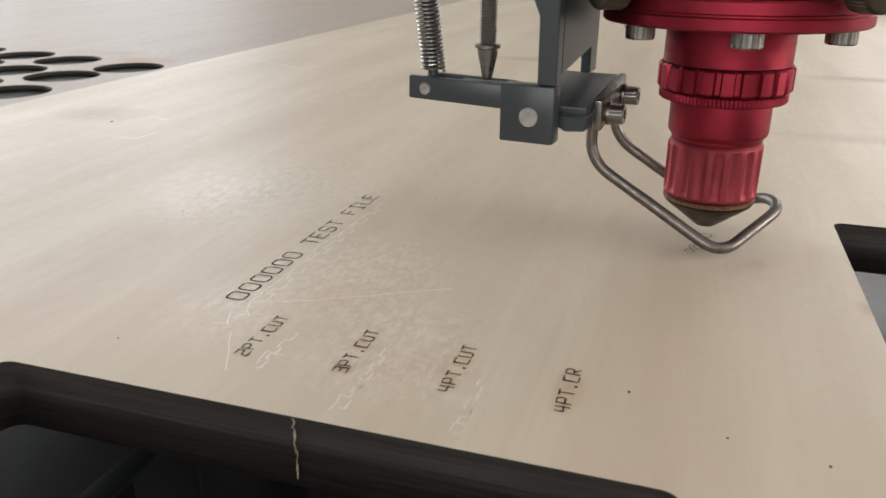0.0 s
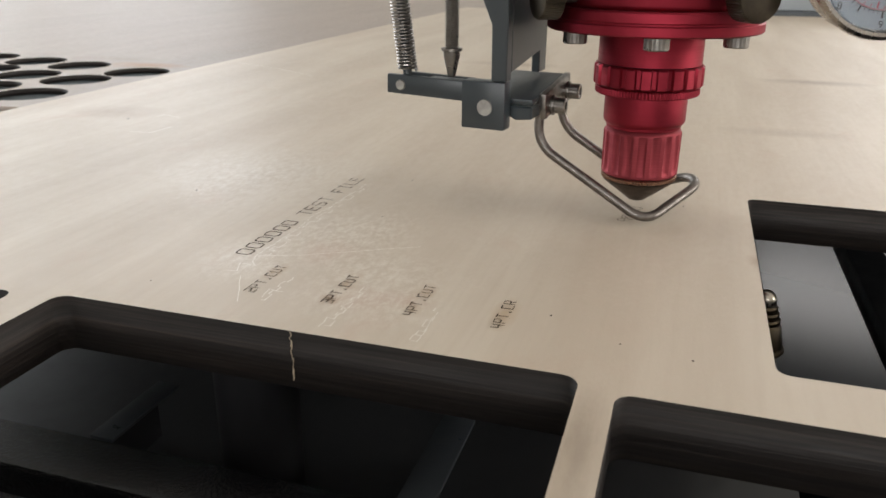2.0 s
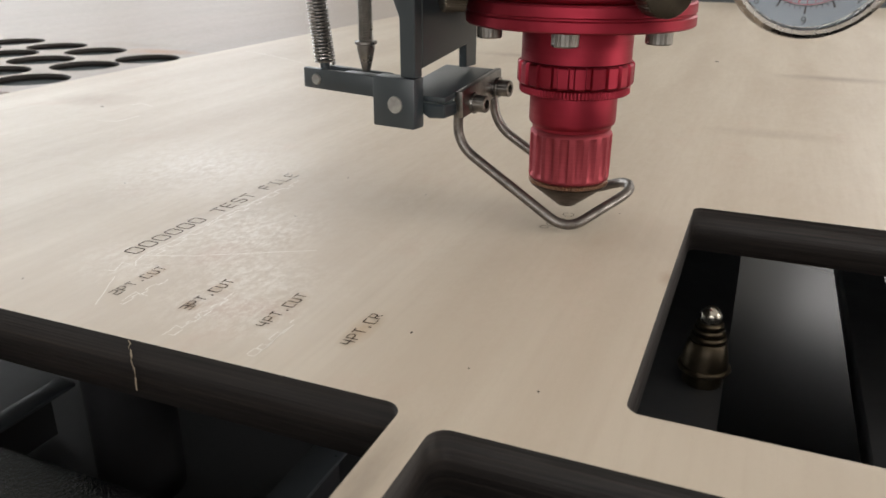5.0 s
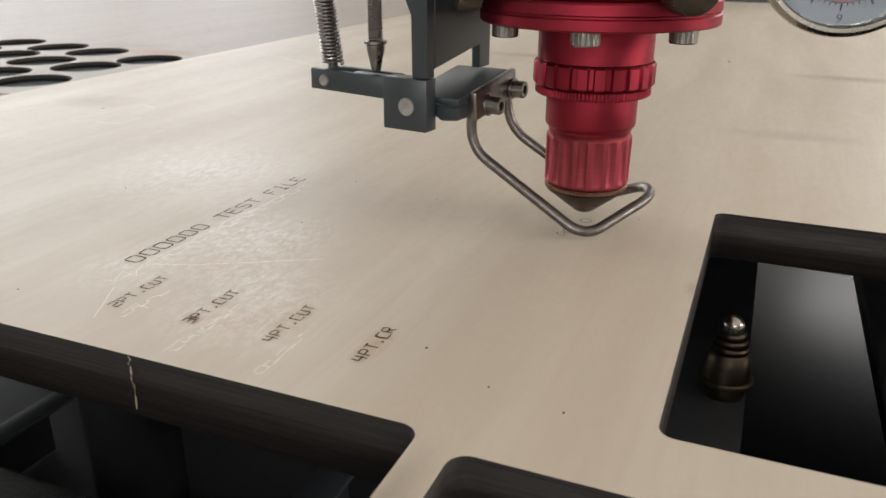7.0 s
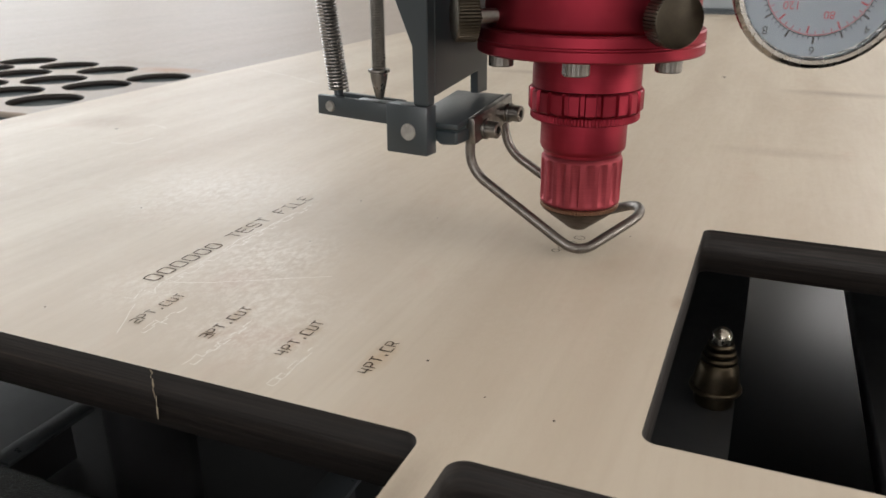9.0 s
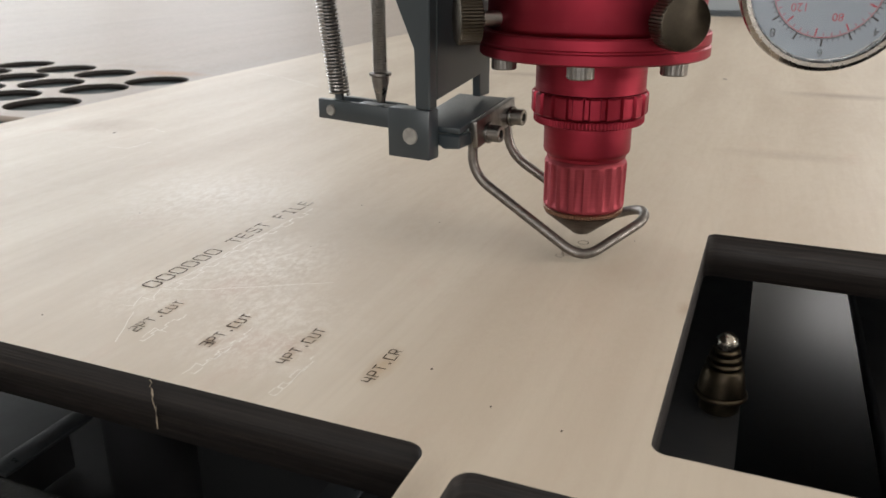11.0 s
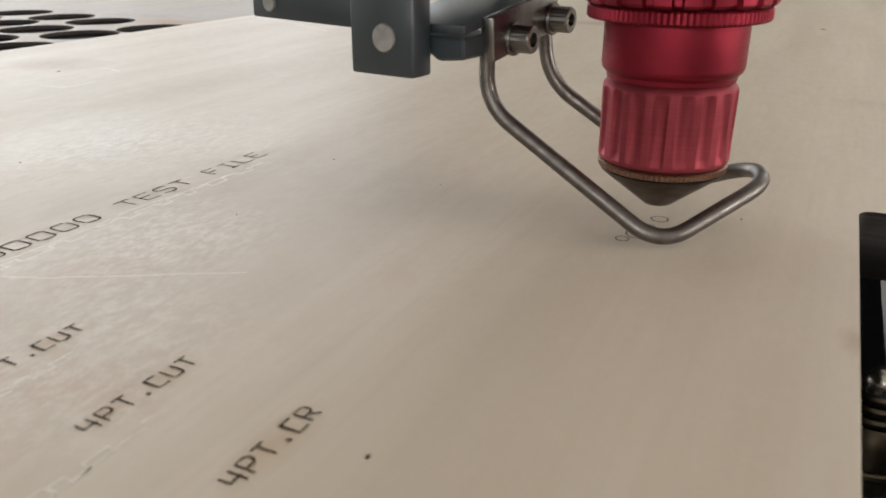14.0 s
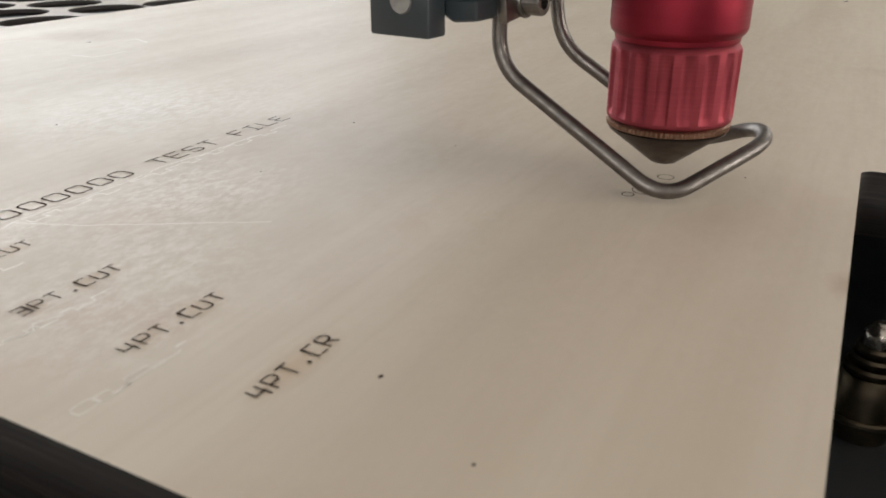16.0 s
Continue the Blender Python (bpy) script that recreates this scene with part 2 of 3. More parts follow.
def sweep(points, radius, sides=16):
    bm = bmesh.new()
    p = [Vector(q) for q in points]
    rings, side = [], None
    for i, q in enumerate(p):
        d = (p[min(i + 1, len(p) - 1)] - p[max(i - 1, 0)]).normalized()
        if side is None:
            side = d.orthogonal().normalized()
        side = (side - d * side.dot(d)).normalized()
        up = d.cross(side)
        rings.append([bm.verts.new(q + radius * (math.cos(2 * math.pi * k / sides) * side + math.sin(2 * math.pi * k / sides) * up)) for k in range(sides)])
    for a, b in zip(rings, rings[1:]):
        for k in range(sides):
            bm.faces.new((a[k], a[(k + 1) % sides], b[(k + 1) % sides], b[k]))
    bm.faces.new(rings[0]), bm.faces.new(rings[-1])
    return bm


def prism(outline, depth, axis="y", bevel=0.0003):
    """A flat outline of (across, up) pairs in the xz plane, thickened along y."""
    bm = bmesh.new()
    vs = [bm.verts.new((x, 0, z)) for x, z in outline]
    f = bm.faces.new(vs)
    for v in bmesh.ops.extrude_face_region(bm, geom=[f])["geom"]:
        if isinstance(v, bmesh.types.BMVert):
            v.co.y += depth
    if bevel:
        bmesh.ops.bevel(bm, geom=bm.edges[:], offset=bevel, segments=1, affect="EDGES")
    return bm


def ribbon(lines, width, height=0.0):
    """Flat strokes in the xy plane, one polyline after another, with mitred joints and blunt ends."""
    bm = bmesh.new()
    for line in lines:
        p = [Vector((*q[:2], 0)) for q in line]
        row = []
        for i, q in enumerate(p):
            d = (p[min(i + 1, len(p) - 1)] - p[max(i - 1, 0)]).normalized()
            s = Vector((-d.y, d.x, 0)) * width / 2
            if 0 < i < len(p) - 1:
                e = (p[i] - p[i - 1]).normalized()
                s /= max(0.5, abs(d.dot(e)))
            row.append([bm.verts.new(q + s + Vector((0, 0, height))), bm.verts.new(q - s + Vector((0, 0, height)))])
        for a, b in zip(row, row[1:]):
            bm.faces.new((a[0], a[1], b[1], b[0]))
    return bm


def flat_shape(outer, holes, z0, z1):
    """A sheet with openings: loops of (x, y) pairs, between two heights. Faces: 0 top and bottom, 1 opening walls, 2 outer edge."""
    cu = bpy.data.curves.new("outline", "CURVE")
    cu.dimensions, cu.fill_mode = "2D", "BOTH"
    for loop in [outer] + holes:
        s = cu.splines.new("POLY")
        s.points.add(len(loop) - 1)
        for pt, (x, y) in zip(s.points, loop):
            pt.co = (x, y, 0, 1)
        s.use_cyclic_u = True
    cu.extrude = (z1 - z0) / 2
    ob = new("outline", cu)
    me = bpy.data.meshes.new_from_object(ob.evaluated_get(bpy.context.evaluated_depsgraph_get()))
    bpy.data.objects.remove(ob)
    bpy.data.curves.remove(cu)
    bm = bmesh.new()
    bm.from_mesh(me)
    bpy.data.meshes.remove(me)
    bmesh.ops.remove_doubles(bm, verts=bm.verts, dist=1e-6)
    xs, ys = [x for x, _ in outer], [y for _, y in outer]
    for v in bm.verts:
        v.co.z += (z0 + z1) / 2
    for f in bm.faces:
        f.normal_update()
        if abs(f.normal.z) < 0.5:
            c = f.calc_center_median()
            edge = min(c.x - min(xs), max(xs) - c.x, c.y - min(ys), max(ys) - c.y) < 1e-4
            f.material_index = 2 if edge else 1
    return bm


def round_rect(x0, x1, y0, y1, r, seg=8):
    out = []
    for cx, cy, a0 in ((x1 - r, y1 - r, 0), (x0 + r, y1 - r, 90), (x0 + r, y0 + r, 180), (x1 - r, y0 + r, 270)):
        out += [(cx + r * math.cos(radians(a0 + 90 * k / seg)), cy + r * math.sin(radians(a0 + 90 * k / seg))) for k in range(seg + 1)]
    return out


def circle_loop(x, y, r, n=40):
    return [(x + r * math.cos(2 * math.pi * k / n), y + r * math.sin(2 * math.pi * k / n)) for k in range(n)]


# ---- the hall ----
Z_FLOOR, Z_CEIL = -0.92, 3.2
thing("floor", box(-6.2, 6.2, -6.2, 6.2, Z_FLOOR - 0.2, Z_FLOOR), FLOOR, "grey concrete workshop floor", "floor", kind="structure")
thing("ceiling", box(-6.2, 6.2, -6.2, 6.2, Z_CEIL, Z_CEIL + 0.2), WALL, "off-white workshop ceiling", "ceiling", kind="structure")


def wall_with_windows(name, m, *openings):
    """A wall 12 m long along its own x, with openings (from, to, low, high) in order along it."""
    bm = bmesh.new()
    pieces, x = [], -6
    for x0, x1, low, high in openings:
        pieces += [(x, x0, Z_FLOOR, Z_CEIL), (x0, x1, Z_FLOOR, low), (x0, x1, high, Z_CEIL)]
        x = x1
    for x0, x1, z0, z1 in pieces + [(x, 6, Z_FLOOR, Z_CEIL)]:
        piece = box(x0, x1, 0, 0.2, z0, z1)
        me = bpy.data.meshes.new("piece")
        piece.to_mesh(me)
        piece.free()
        bm.from_mesh(me)
        bpy.data.meshes.remove(me)
    return thing(name, bm, WALL, "off-white plastered workshop wall with wide window openings", "wall", m, "structure", smooth=False)


wall_with_windows("wall_west", pose(-6, 0, 0, 0, 0, 90), (-0.6, 5.8, 0.1, 2.4))
wall_with_windows("wall_east", pose(6, 0, 0, 0, 0, -90), (-3.4, 1.0, 0.4, 2.1))
wall_with_windows("wall_south", pose(0, -6, 0, 0, 0, 180), (-2.9, 2.1, 0.55, 2.15))
wall_with_windows("wall_north", pose(0, 6, 0), (-5.7, -3.6, 1.0, 3.1), (1.1, 2.8, 1.0, 2.7))

# blurred storage at the far end of the hall
def cabinet(x, y, w, hgt, material, label):
    c = base_of("storage_cabinet", pose(x, y, Z_FLOOR), label, "cabinet", "storage cabinets")
    part("body", box(-w / 2, w / 2, 0, 0.45, 0, hgt, 0.01), material, c)
    for k in (-1, 1):
        d = part("door", box(min(0, k * (w / 2 - 0.02)) + (0.004 if k > 0 else 0), max(0, k * (w / 2 - 0.02)) - (0.004 if k < 0 else 0), -0.022, -0.002, 0.06, hgt - 0.03, 0.004), material, c)
        part("handle", box(k * 0.05 - 0.01, k * 0.05 + 0.01, -0.04, -0.0225, hgt * 0.5, hgt * 0.5 + 0.14, 0.003), STEEL, d)


cabinet(-3.1, 5.3, 1.0, 1.7, TEAL, "teal steel storage cabinet against the workshop wall")
cabinet(-4.3, 5.3, 0.9, 1.5, GREY, "light grey steel storage cabinet against the workshop wall")
cabinet(-5.3, 4.2, 0.8, 1.5, GREY, "light grey steel storage cabinet against the workshop wall")
cabinet(-1.6, 5.3, 1.1, 1.6, TEAL, "teal steel storage cabinet against the workshop wall")

# ---- the cutting machine ----
T = 0.016  # thickness of the die board
BED = -0.062
machine = base_of("laser_cutting_machine", pose(0, 0, Z_FLOOR), "grey laser cutting machine with a black gloss bed and dark rails", "laser cutter")
h = -Z_FLOOR
# the last, unseen rear opening is added so the tray can reflect the north window
slots = [round_rect(x, x + 0.0465, 0.02, 1.08, 0.002) for x in (0.1545, 0.2195)] + [round_rect(-0.20, 0.70, 1.26, 1.93, 0.01)]
part("bed", flat_shape([(-2.10, -0.75), (0.72, -0.75), (0.72, 1.95), (-2.10, 1.95)], slots, BED - 0.012 + h, BED + h), GLASSY, machine, "black bed plate with long slots", smooth=False)
part("tray", box(-2.08, 0.70, -0.76, 1.96, h - 0.34, h - 0.30, 0.003), TRAY, machine, "dark glossy tray deep under the bed")
cabinet_body = part("cabinet", box(-2.08, 0.70, -0.76, 1.96, 0, h - 0.344, 0.01), GREY, machine, "light grey steel cabinet")
for x0, x1, y0, y1 in ((-2.12, -2.084, -0.80, 2.0), (0.724, 0.80, -0.80, 2.0), (-2.083, 0.723, -0.80, -0.764), (-2.083, 0.723, 1.964, 2.0)):
    part("side_panel", box(x0, x1, y0, y1, 0, BED - 0.013 + h, 0.004), GREY, cabinet_body)
part("rear_rail", box(-0.20, 0.80, 1.165, 1.20, BED - 0.03 + h, 0.006 + h, 0.002), RAIL, machine, "dark painted rail")
part("rear_panel", box(-0.20, 0.80, 1.203, 1.24, BED - 0.03 + h, 0.09 + h, 0.004), GREY, machine, "light grey steel panel")
for x in (0.300, 0.322):
    part("clip", box(x, x + 0.008, 1.192, 1.2025, 0.0065 + h, 0.03 + h, 0.001), STEEL, machine)
part("front_beam", box(-1.78, 0.72, -0.036, -0.018, BED + 0.0005 + h, BED + 0.0170 + h, 0.002), HAMMER, machine, "black hammered cross beam")
part("cross_beam", box(-1.78, 0.72, -0.082, -0.045, BED + 0.0005 + h, BED + 0.0170 + h, 0.002), HAMMER, machine, "black hammered cross beam")
# added strips on dark feet, in place of pale bands of light below the opening
band_strip = part("band_strip", box(-0.0470, -0.0390, -0.0175, 0.0150, BED + 0.0152 + h, BED + 0.0167 + h, 0.0004), STRIP_PAINT, machine, "narrow blue-grey strip added for a pale band")
side_band_strip = part("band_strip", box(0.0490, 0.0590, -0.0175, 0.0255, BED + 0.0152 + h, BED + 0.0167 + h, 0.0004), STRIP_PAINT, machine, "narrow blue-grey strip added for a pale band")
part("foot", box(0.0500, 0.0535, -0.0175, 0.0220, BED + 0.0005 + h, BED + 0.0151 + h, 0.0004), BLACKINK, side_band_strip)
part("foot", box(-0.0460, -0.0425, -0.0175, 0.0080, BED + 0.0005 + h, BED + 0.0151 + h, 0.0004), BLACKINK, band_strip)
for x, y in ((-0.25, 0.06), (-0.25, 0.95), (0.45, 0.5), (0.55, 0.95), (-0.2, -0.32), (0.45, -0.32), (-0.9, 0.6), (-1.5, 0.9), (-0.9, 1.0), (-0.55, 0.62), (-1.5, 0.5), (-1.2, 1.7), (-1.9, 1.7)):
    part("bed_support", lathe([(0.012, BED + h), (0.012, -T + h)], 24), BLACKINK, machine)
# the gantry over the bed, with its carriage
part("gantry_beam", box(-0.035, 0.045, -0.62, 1.235, 0.175 + h, 0.255 + h, 0.004), GREY, machine, "light grey gantry beam")
part("gantry_foot", box(-0.045, 0.055, 1.205, 1.238, 0.0905 + h, 0.1745 + h, 0.003), RAIL, machine)
part("gantry_foot", box(-0.045, 0.055, -0.70, -0.62, BED + h, 0.262 + h, 0.003), RAIL, machine)

# ---- the die board and the sheet behind it ----
holes = [round_rect(-0.0478, 0.0940, -0.140, -0.0180, 0.0042), round_rect(0.1022, 0.2600, -0.135, -0.0225, 0.0042),
         round_rect(-0.2100, -0.0605, -0.140, -0.0205, 0.0035), round_rect(0.1357, 0.3000, -0.0030, 0.1362, 0.0035)]
board = thing("die_board", flat_shape([(-0.268, -0.40), (0.62, -0.40), (0.62, 1.150), (-0.268, 1.150)], holes, -T, 0),
              [VENEER, BURNT, VENEER], "pale birch plywood die board with laser-cut rectangular openings, scorched edges", "plywood board", smooth=False)

RH = 0.0272
discs = [circle_loop(x, y, RH) for x, y in ((-0.353, 0.2834), (-0.3685, 0.3498), (-0.4271, 0.3587), (-0.4852, 0.4299), (-0.4863, 0.3741),
                                            (-0.5508, 0.4391), (-0.4112, 0.2990), (-0.4255, 0.4190), (-0.4700, 0.3140), (-0.5450, 0.3830), (-0.6050, 0.3930))]
slot = [(-0.3492 + RH * math.cos(radians(a)), 0.4015 + RH * math.sin(radians(a))) for a in range(0, 360, 9)]
perforated = thing("perforated_sheet", flat_shape([(-2.05, 0.2395), (-0.2690, 0.2395), (-0.2690, 1.900), (-2.05, 1.900)], discs + [slot], -T, -0.0115),
      [SHEET, BURNT, SHEET], "greyish plywood sheet with round cut-out holes beside the die board", "plywood sheet", smooth=False)
part("backing", box(-2.05, -0.272, 0.2425, 1.900, -0.0230, -0.0164, 0.0005), BACKING, perforated, "dark blue-grey backing under the holes")

# ---- burnt lettering ----
GLYPHS = {
    "2": [[(0, 1), (0.62, 1), (0.62, 0.52), (0, 0.42), (0, 0), (0.62, 0)]], "3": [[(0, 1), (0.62, 1), (0.62, 0), (0, 0)], [(0.08, 0.52), (0.62, 0.52)]],
    "4": [[(0, 1), (0, 0.42), (0.62, 0.42)], [(0.5, 1), (0.5, 0)]], "P": [[(0, 0), (0, 1), (0.5, 1), (0.62, 0.85), (0.62, 0.6), (0.5, 0.46), (0, 0.46)]],
    "T": [[(0, 1), (0.68, 1)], [(0.34, 1), (0.34, 0)]], ".": [[(0.22, 0.02), (0.42, 0.02)], [(0.22, 0.14), (0.42, 0.14)]],
    "C": [[(0.62, 1), (0, 1), (0, 0), (0.62, 0)]], "U": [[(0, 1), (0, 0.12), (0.12, 0), (0.5, 0), (0.62, 0.12), (0.62, 1)]],
    "R": [[(0, 0), (0, 1), (0.5, 1), (0.62, 0.85), (0.62, 0.6), (0.5, 0.46), (0, 0.46)], [(0.28, 0.46), (0.62, 0)]],
    "E": [[(0.62, 1), (0, 1), (0, 0), (0.62, 0)], [(0, 0.52), (0.46, 0.52)]], "F": [[(0.62, 1), (0, 1), (0, 0)], [(0, 0.52), (0.46, 0.52)]],
    "S": [[(0.62, 0.85), (0.5, 1), (0.12, 1), (0, 0.86), (0, 0.62), (0.12, 0.5), (0.5, 0.48), (0.62, 0.36), (0.62, 0.14), (0.5, 0), (0.12, 0), (0, 0.14)]],
    "I": [[(0.3, 1), (0.3, 0)], [(0.08, 1), (0.52, 1)], [(0.08, 0), (0.52, 0)]], "L": [[(0, 1), (0, 0), (0.62, 0)]],
    "#": [[(0.1, 1), (0, 0.88), (0, 0.12), (0.1, 0), (0.52, 0), (0.62, 0.12), (0.62, 0.88), (0.52, 1), (0.1, 1)]]}


def lettering(text, x, y, height, pitch, width, label):
    """Strokes that run along +y with their feet towards +x."""
    lines = []
    for k, ch in enumerate(text):
        for stroke in GLYPHS.get(ch, ()):
            lines.append([(x - height * v, y + pitch * k + height * u * pitch / (0.9 * height)) for u, v in stroke])
    return thing("burnt_lettering", ribbon(lines, width, 0.00012), CHAR, label, "lettering", smooth=False)


lettering("2PT.CUT", 0.0018, -0.0004, 0.0031, 0.0029, 0.00030, "dark laser-burnt lettering 2PT.CUT on the plywood")
lettering("3PT.CUT", 0.0252, -0.0004, 0.0031, 0.0029, 0.00033, "dark laser-burnt lettering 3PT.CUT on the plywood")
lettering("4PT.CUT", 0.0485, -0.0004, 0.0031, 0.0029, 0.00030, "dark laser-burnt lettering 4PT.CUT on the plywood")
lettering("4PT.CR", 0.0721, -0.0004, 0.0031, 0.0029, 0.00033, "dark laser-burnt lettering 4PT.CR on the plywood")
lettering("###### TEST FILE", -0.0140, 0.0240, 0.0050, 0.00578, 0.00040, "thin laser-burnt lettering TEST FILE after six plain marks on the plywood")

# small round test engravings under the nozzle
for x, y, r in ((0.0920, 0.0950, 0.0013), (0.0945, 0.0990, 0.0014), (0.0945, 0.0990, 0.0026), (0.0955, 0.1045, 0.0011), (0.0965, 0.1100, 0.0018)):
    thing("engraved_ring", ribbon([circle_loop(x, y, r, 28) + [(x + r, y)]], 0.00024, 0.00012), CHAR, "small thin laser-engraved ring on the plywood", "engraving", group="engraved rings", smooth=False)

# pale lines for burnished scratches and shiny marks, their glint put into the colour
wobble = random.Random(8)


def unsteady(line):
    """The same line with small shakes between its corners."""
    out = [line[0]]
    for a, b in zip(line, line[1:]):
        n = max(1, min(7, int(math.dist(a, b) / 0.0016)))
        k = 0.00022 if math.dist(a, b) < 0.012 else 0.00010
        out += [(a[0] + (b[0] - a[0]) * i / n + wobble.gauss(0, k), a[1] + (b[1] - a[1]) * i / n + wobble.gauss(0, k)) for i in range(1, n)] + [b]
    return out


def battlement(x0, x1, y0, y1, pitch, seed):
    """Stepped pale strokes for the glints along a row of lettering, with gaps."""
    rng = random.Random(seed)
    rows, line, y, low = [], [(x0, y0)], y0, True
    while y < y1:
        step = pitch * rng.uniform(0.25, 0.75)
        line += [(x1 if low else x0, y), (x1 if low else x0, y + step)]
        y, low = y + step * rng.uniform(0.9, 1.05), not low
        if rng.random() < 0.22:
            rows.append(line)
            y += pitch * rng.uniform(0.1, 0.5)
            line = [(x0, y)]
    return rows + [line]


for pts in (*battlement(-0.0104, -0.0084, 0.0260, 0.1020, 0.0105, 4), *battlement(0.0062, 0.0072, -0.0040, 0.0100, 0.0062, 6), *battlement(0.0292, 0.0306, -0.0125, 0.0090, 0.0066, 9), *battlement(0.0525, 0.0540, -0.0135, 0.0060, 0.0070, 12),
            [(-0.0110, 0.0242), (0.0018, 0.0292), (0.0097, 0.0337), (0.0339, 0.0477)],
            [(-0.0139, 0.0111), (-0.0107, 0.0118), (-0.0132, 0.0175), (-0.0079, 0.0170), (-0.0104, 0.0198), (-0.0119, 0.0241), (-0.0115, 0.0369), (-0.0111, 0.0525), (-0.0127, 0.0636), (-0.0110, 0.0797), (-0.0109, 0.0950)],
            [(0.0279, -0.0136), (0.0282, -0.0107), (0.0276, -0.0081), (0.0299, -0.0086), (0.0305, -0.0024), (0.0285, -0.0010), (0.0303, 0.0029)],
            [(0.0520, -0.0133), (0.0521, -0.0104), (0.0542, -0.0103), (0.0538, -0.0039), (0.0538, 0.0036)],
            [(-0.1639, 0.1584), (-0.152, 0.1596), (-0.1506, 0.175)], [(-0.1748, 0.196), (-0.1734, 0.2019), (-0.1611, 0.1973)], [(-0.2516, 0.4085), (-0.2078, 0.3907), (-0.1606, 0.363)],
            [(0.0008, -0.0070), (-0.0078, 0.0088)], [(0.0056, -0.0026), (0.0048, 0.0031), (0.0094, 0.0024)]):
    thing("scratch", ribbon([unsteady(pts)], 0.00026 if pts[0][0] > -0.05 else 0.0007, 0.00003), SCRATCH_GLINT if pts[0][0] > -0.05 else SCUFF, "fine pale line on the plywood, for scratches and painted glints", "scratch", group="scratches", smooth=False)

# dark specks in the veneer
for x, y, r in ((0.0823, 0.0109, 0.0006), (0.1009, 0.0006, 0.0004), (0.1177, -0.0026, 0.0005), (0.0112, 0.0716, 0.0003), (0.0423, 0.1112, 0.0003), (0.1126, 0.1181, 0.0004), (0.1164, 0.5090, 0.003),
                (-0.0301, -0.0023, 0.0004), (0.0055, 0.1190, 0.0005), (-0.1862, 0.1856, 0.0014), (-0.0697, 0.0786, 0.0005)):
    thing("speck", lathe([(r * 0.55, 0.0), (r * 0.4, 0.00008), (0.00005, 0.0001)], 10), SPECK, "tiny dark speck in the plywood", "speck", Matrix.LocRotScale((x, y, 0.00002), None, (1, 1.5, 1)), group="specks")


def splinter(x, y, along, seed):
    """A torn thread of wood left standing on a cut edge."""
    rng = random.Random(seed)
    pts = [(x + rng.uniform(-0.0004, 0.0004) + along[0] * (0.0006 + rng.uniform(0, 0.0005)), y + along[1] * (0.0006 + rng.uniform(0, 0.0006)), 0.0002 - T * (0.7 + 0.25 * rng.random()) * k / 15) for k in range(16)]
    bm = sweep(pts, 0.00009, 7)
    for v in bm.verts:
        v.co += Vector((rng.uniform(-1, 1), rng.uniform(-1, 1), rng.uniform(-1, 1))) * 0.00026 * (0.15 + abs(math.sin(v.co.z * 420 + seed)) ** 3)
    return thing("wood_splinter", bm, SPLINTER, "pale torn wood fibre on a scorched cut edge", "splinter", group="splinters")


splinter(0.0229, -0.0180, (0, -1), 3)
splinter(-0.0478, -0.0640, (1, 0), 5)
splinter(0.0940, -0.0680, (-1, 0), 8)

# domed nut with its washers on the bed
nut = base_of("domed_nut", pose(0.1470, 0.1245, BED), "brass domed nut with stacked rings, standing on the dark bed", "nut")
part("washer", lathe([(0.0070, 0.0), (0.0072, 0.0005), (0.0072, 0.0052), (0.0060, 0.0053)], 48), BRASS, nut)
part("flange", lathe([(0.0070, 0.0053), (0.0090, 0.0054), (0.0094, 0.0060), (0.0093, 0.0068), (0.0088, 0.0073), (0.0070, 0.0074)], 64), BRASS, nut)
part("body", lathe([(0.0083, 0.0074), (0.0082, 0.0090), (0.0076, 0.0130), (0.0068, 0.0162), (0.0062, 0.0170), (0.0050, 0.0171)], 48), BRASS, nut)
for z, r in ((0.0172, 0.0064), (0.0197, 0.0056), (0.0222, 0.0048)):
    part("ring", lathe([(r - 0.002, z), (r - 0.0004, z), (r, z + 0.0007), (r, z + 0.0015), (r - 0.0005, z + 0.0022), (r - 0.002, z + 0.0023)], 48), BRASS, nut)
part("dome", lathe([(0.0039, 0.0246)] + [(0.0039 * math.cos(a * math.pi / 18), 0.0260 + 0.0043 * math.sin(a * math.pi / 18)) for a in range(9)] + [(0.0001, 0.0303)], 32), NICKEL, nut)

# ---- the laser head ----
AX = (0.0957, 0.1090)
head = base_of("laser_tool", pose(*AX, 0, 0, 0, 5), "red anodised laser head with black bracket and wire hoop", "laser tool")


def turned(profile, steps=96, shape=None):
    """A turned part of the head, at the head's own proportions."""
    return lathe([(r * 0.982, z * 1.03) for r, z in profile], steps, shape)


def flutes(count, depth, sharp=1.0):
    def shape(a, r, z):
        c = math.cos(count * a)
        return r - depth * (max(0.0, c) ** sharp)
    return shape


part("nozzle_tip", turned([(0.0022, 0.0046), (0.0030, 0.0042), (0.0038, 0.0048), (0.0128, 0.0115), (0.0130, 0.0120), (0.0100, 0.0124)], 96), TIP, head, "dark bronze conical nozzle tip")
part("tip_collar", turned([(0.0125, 0.0121), (0.0134, 0.0124), (0.0135, 0.0134), (0.0131, 0.0137), (0.0110, 0.0137)], 240, flutes(80, 0.00022)), COPPER, head, "fine-knurled bronze collar")


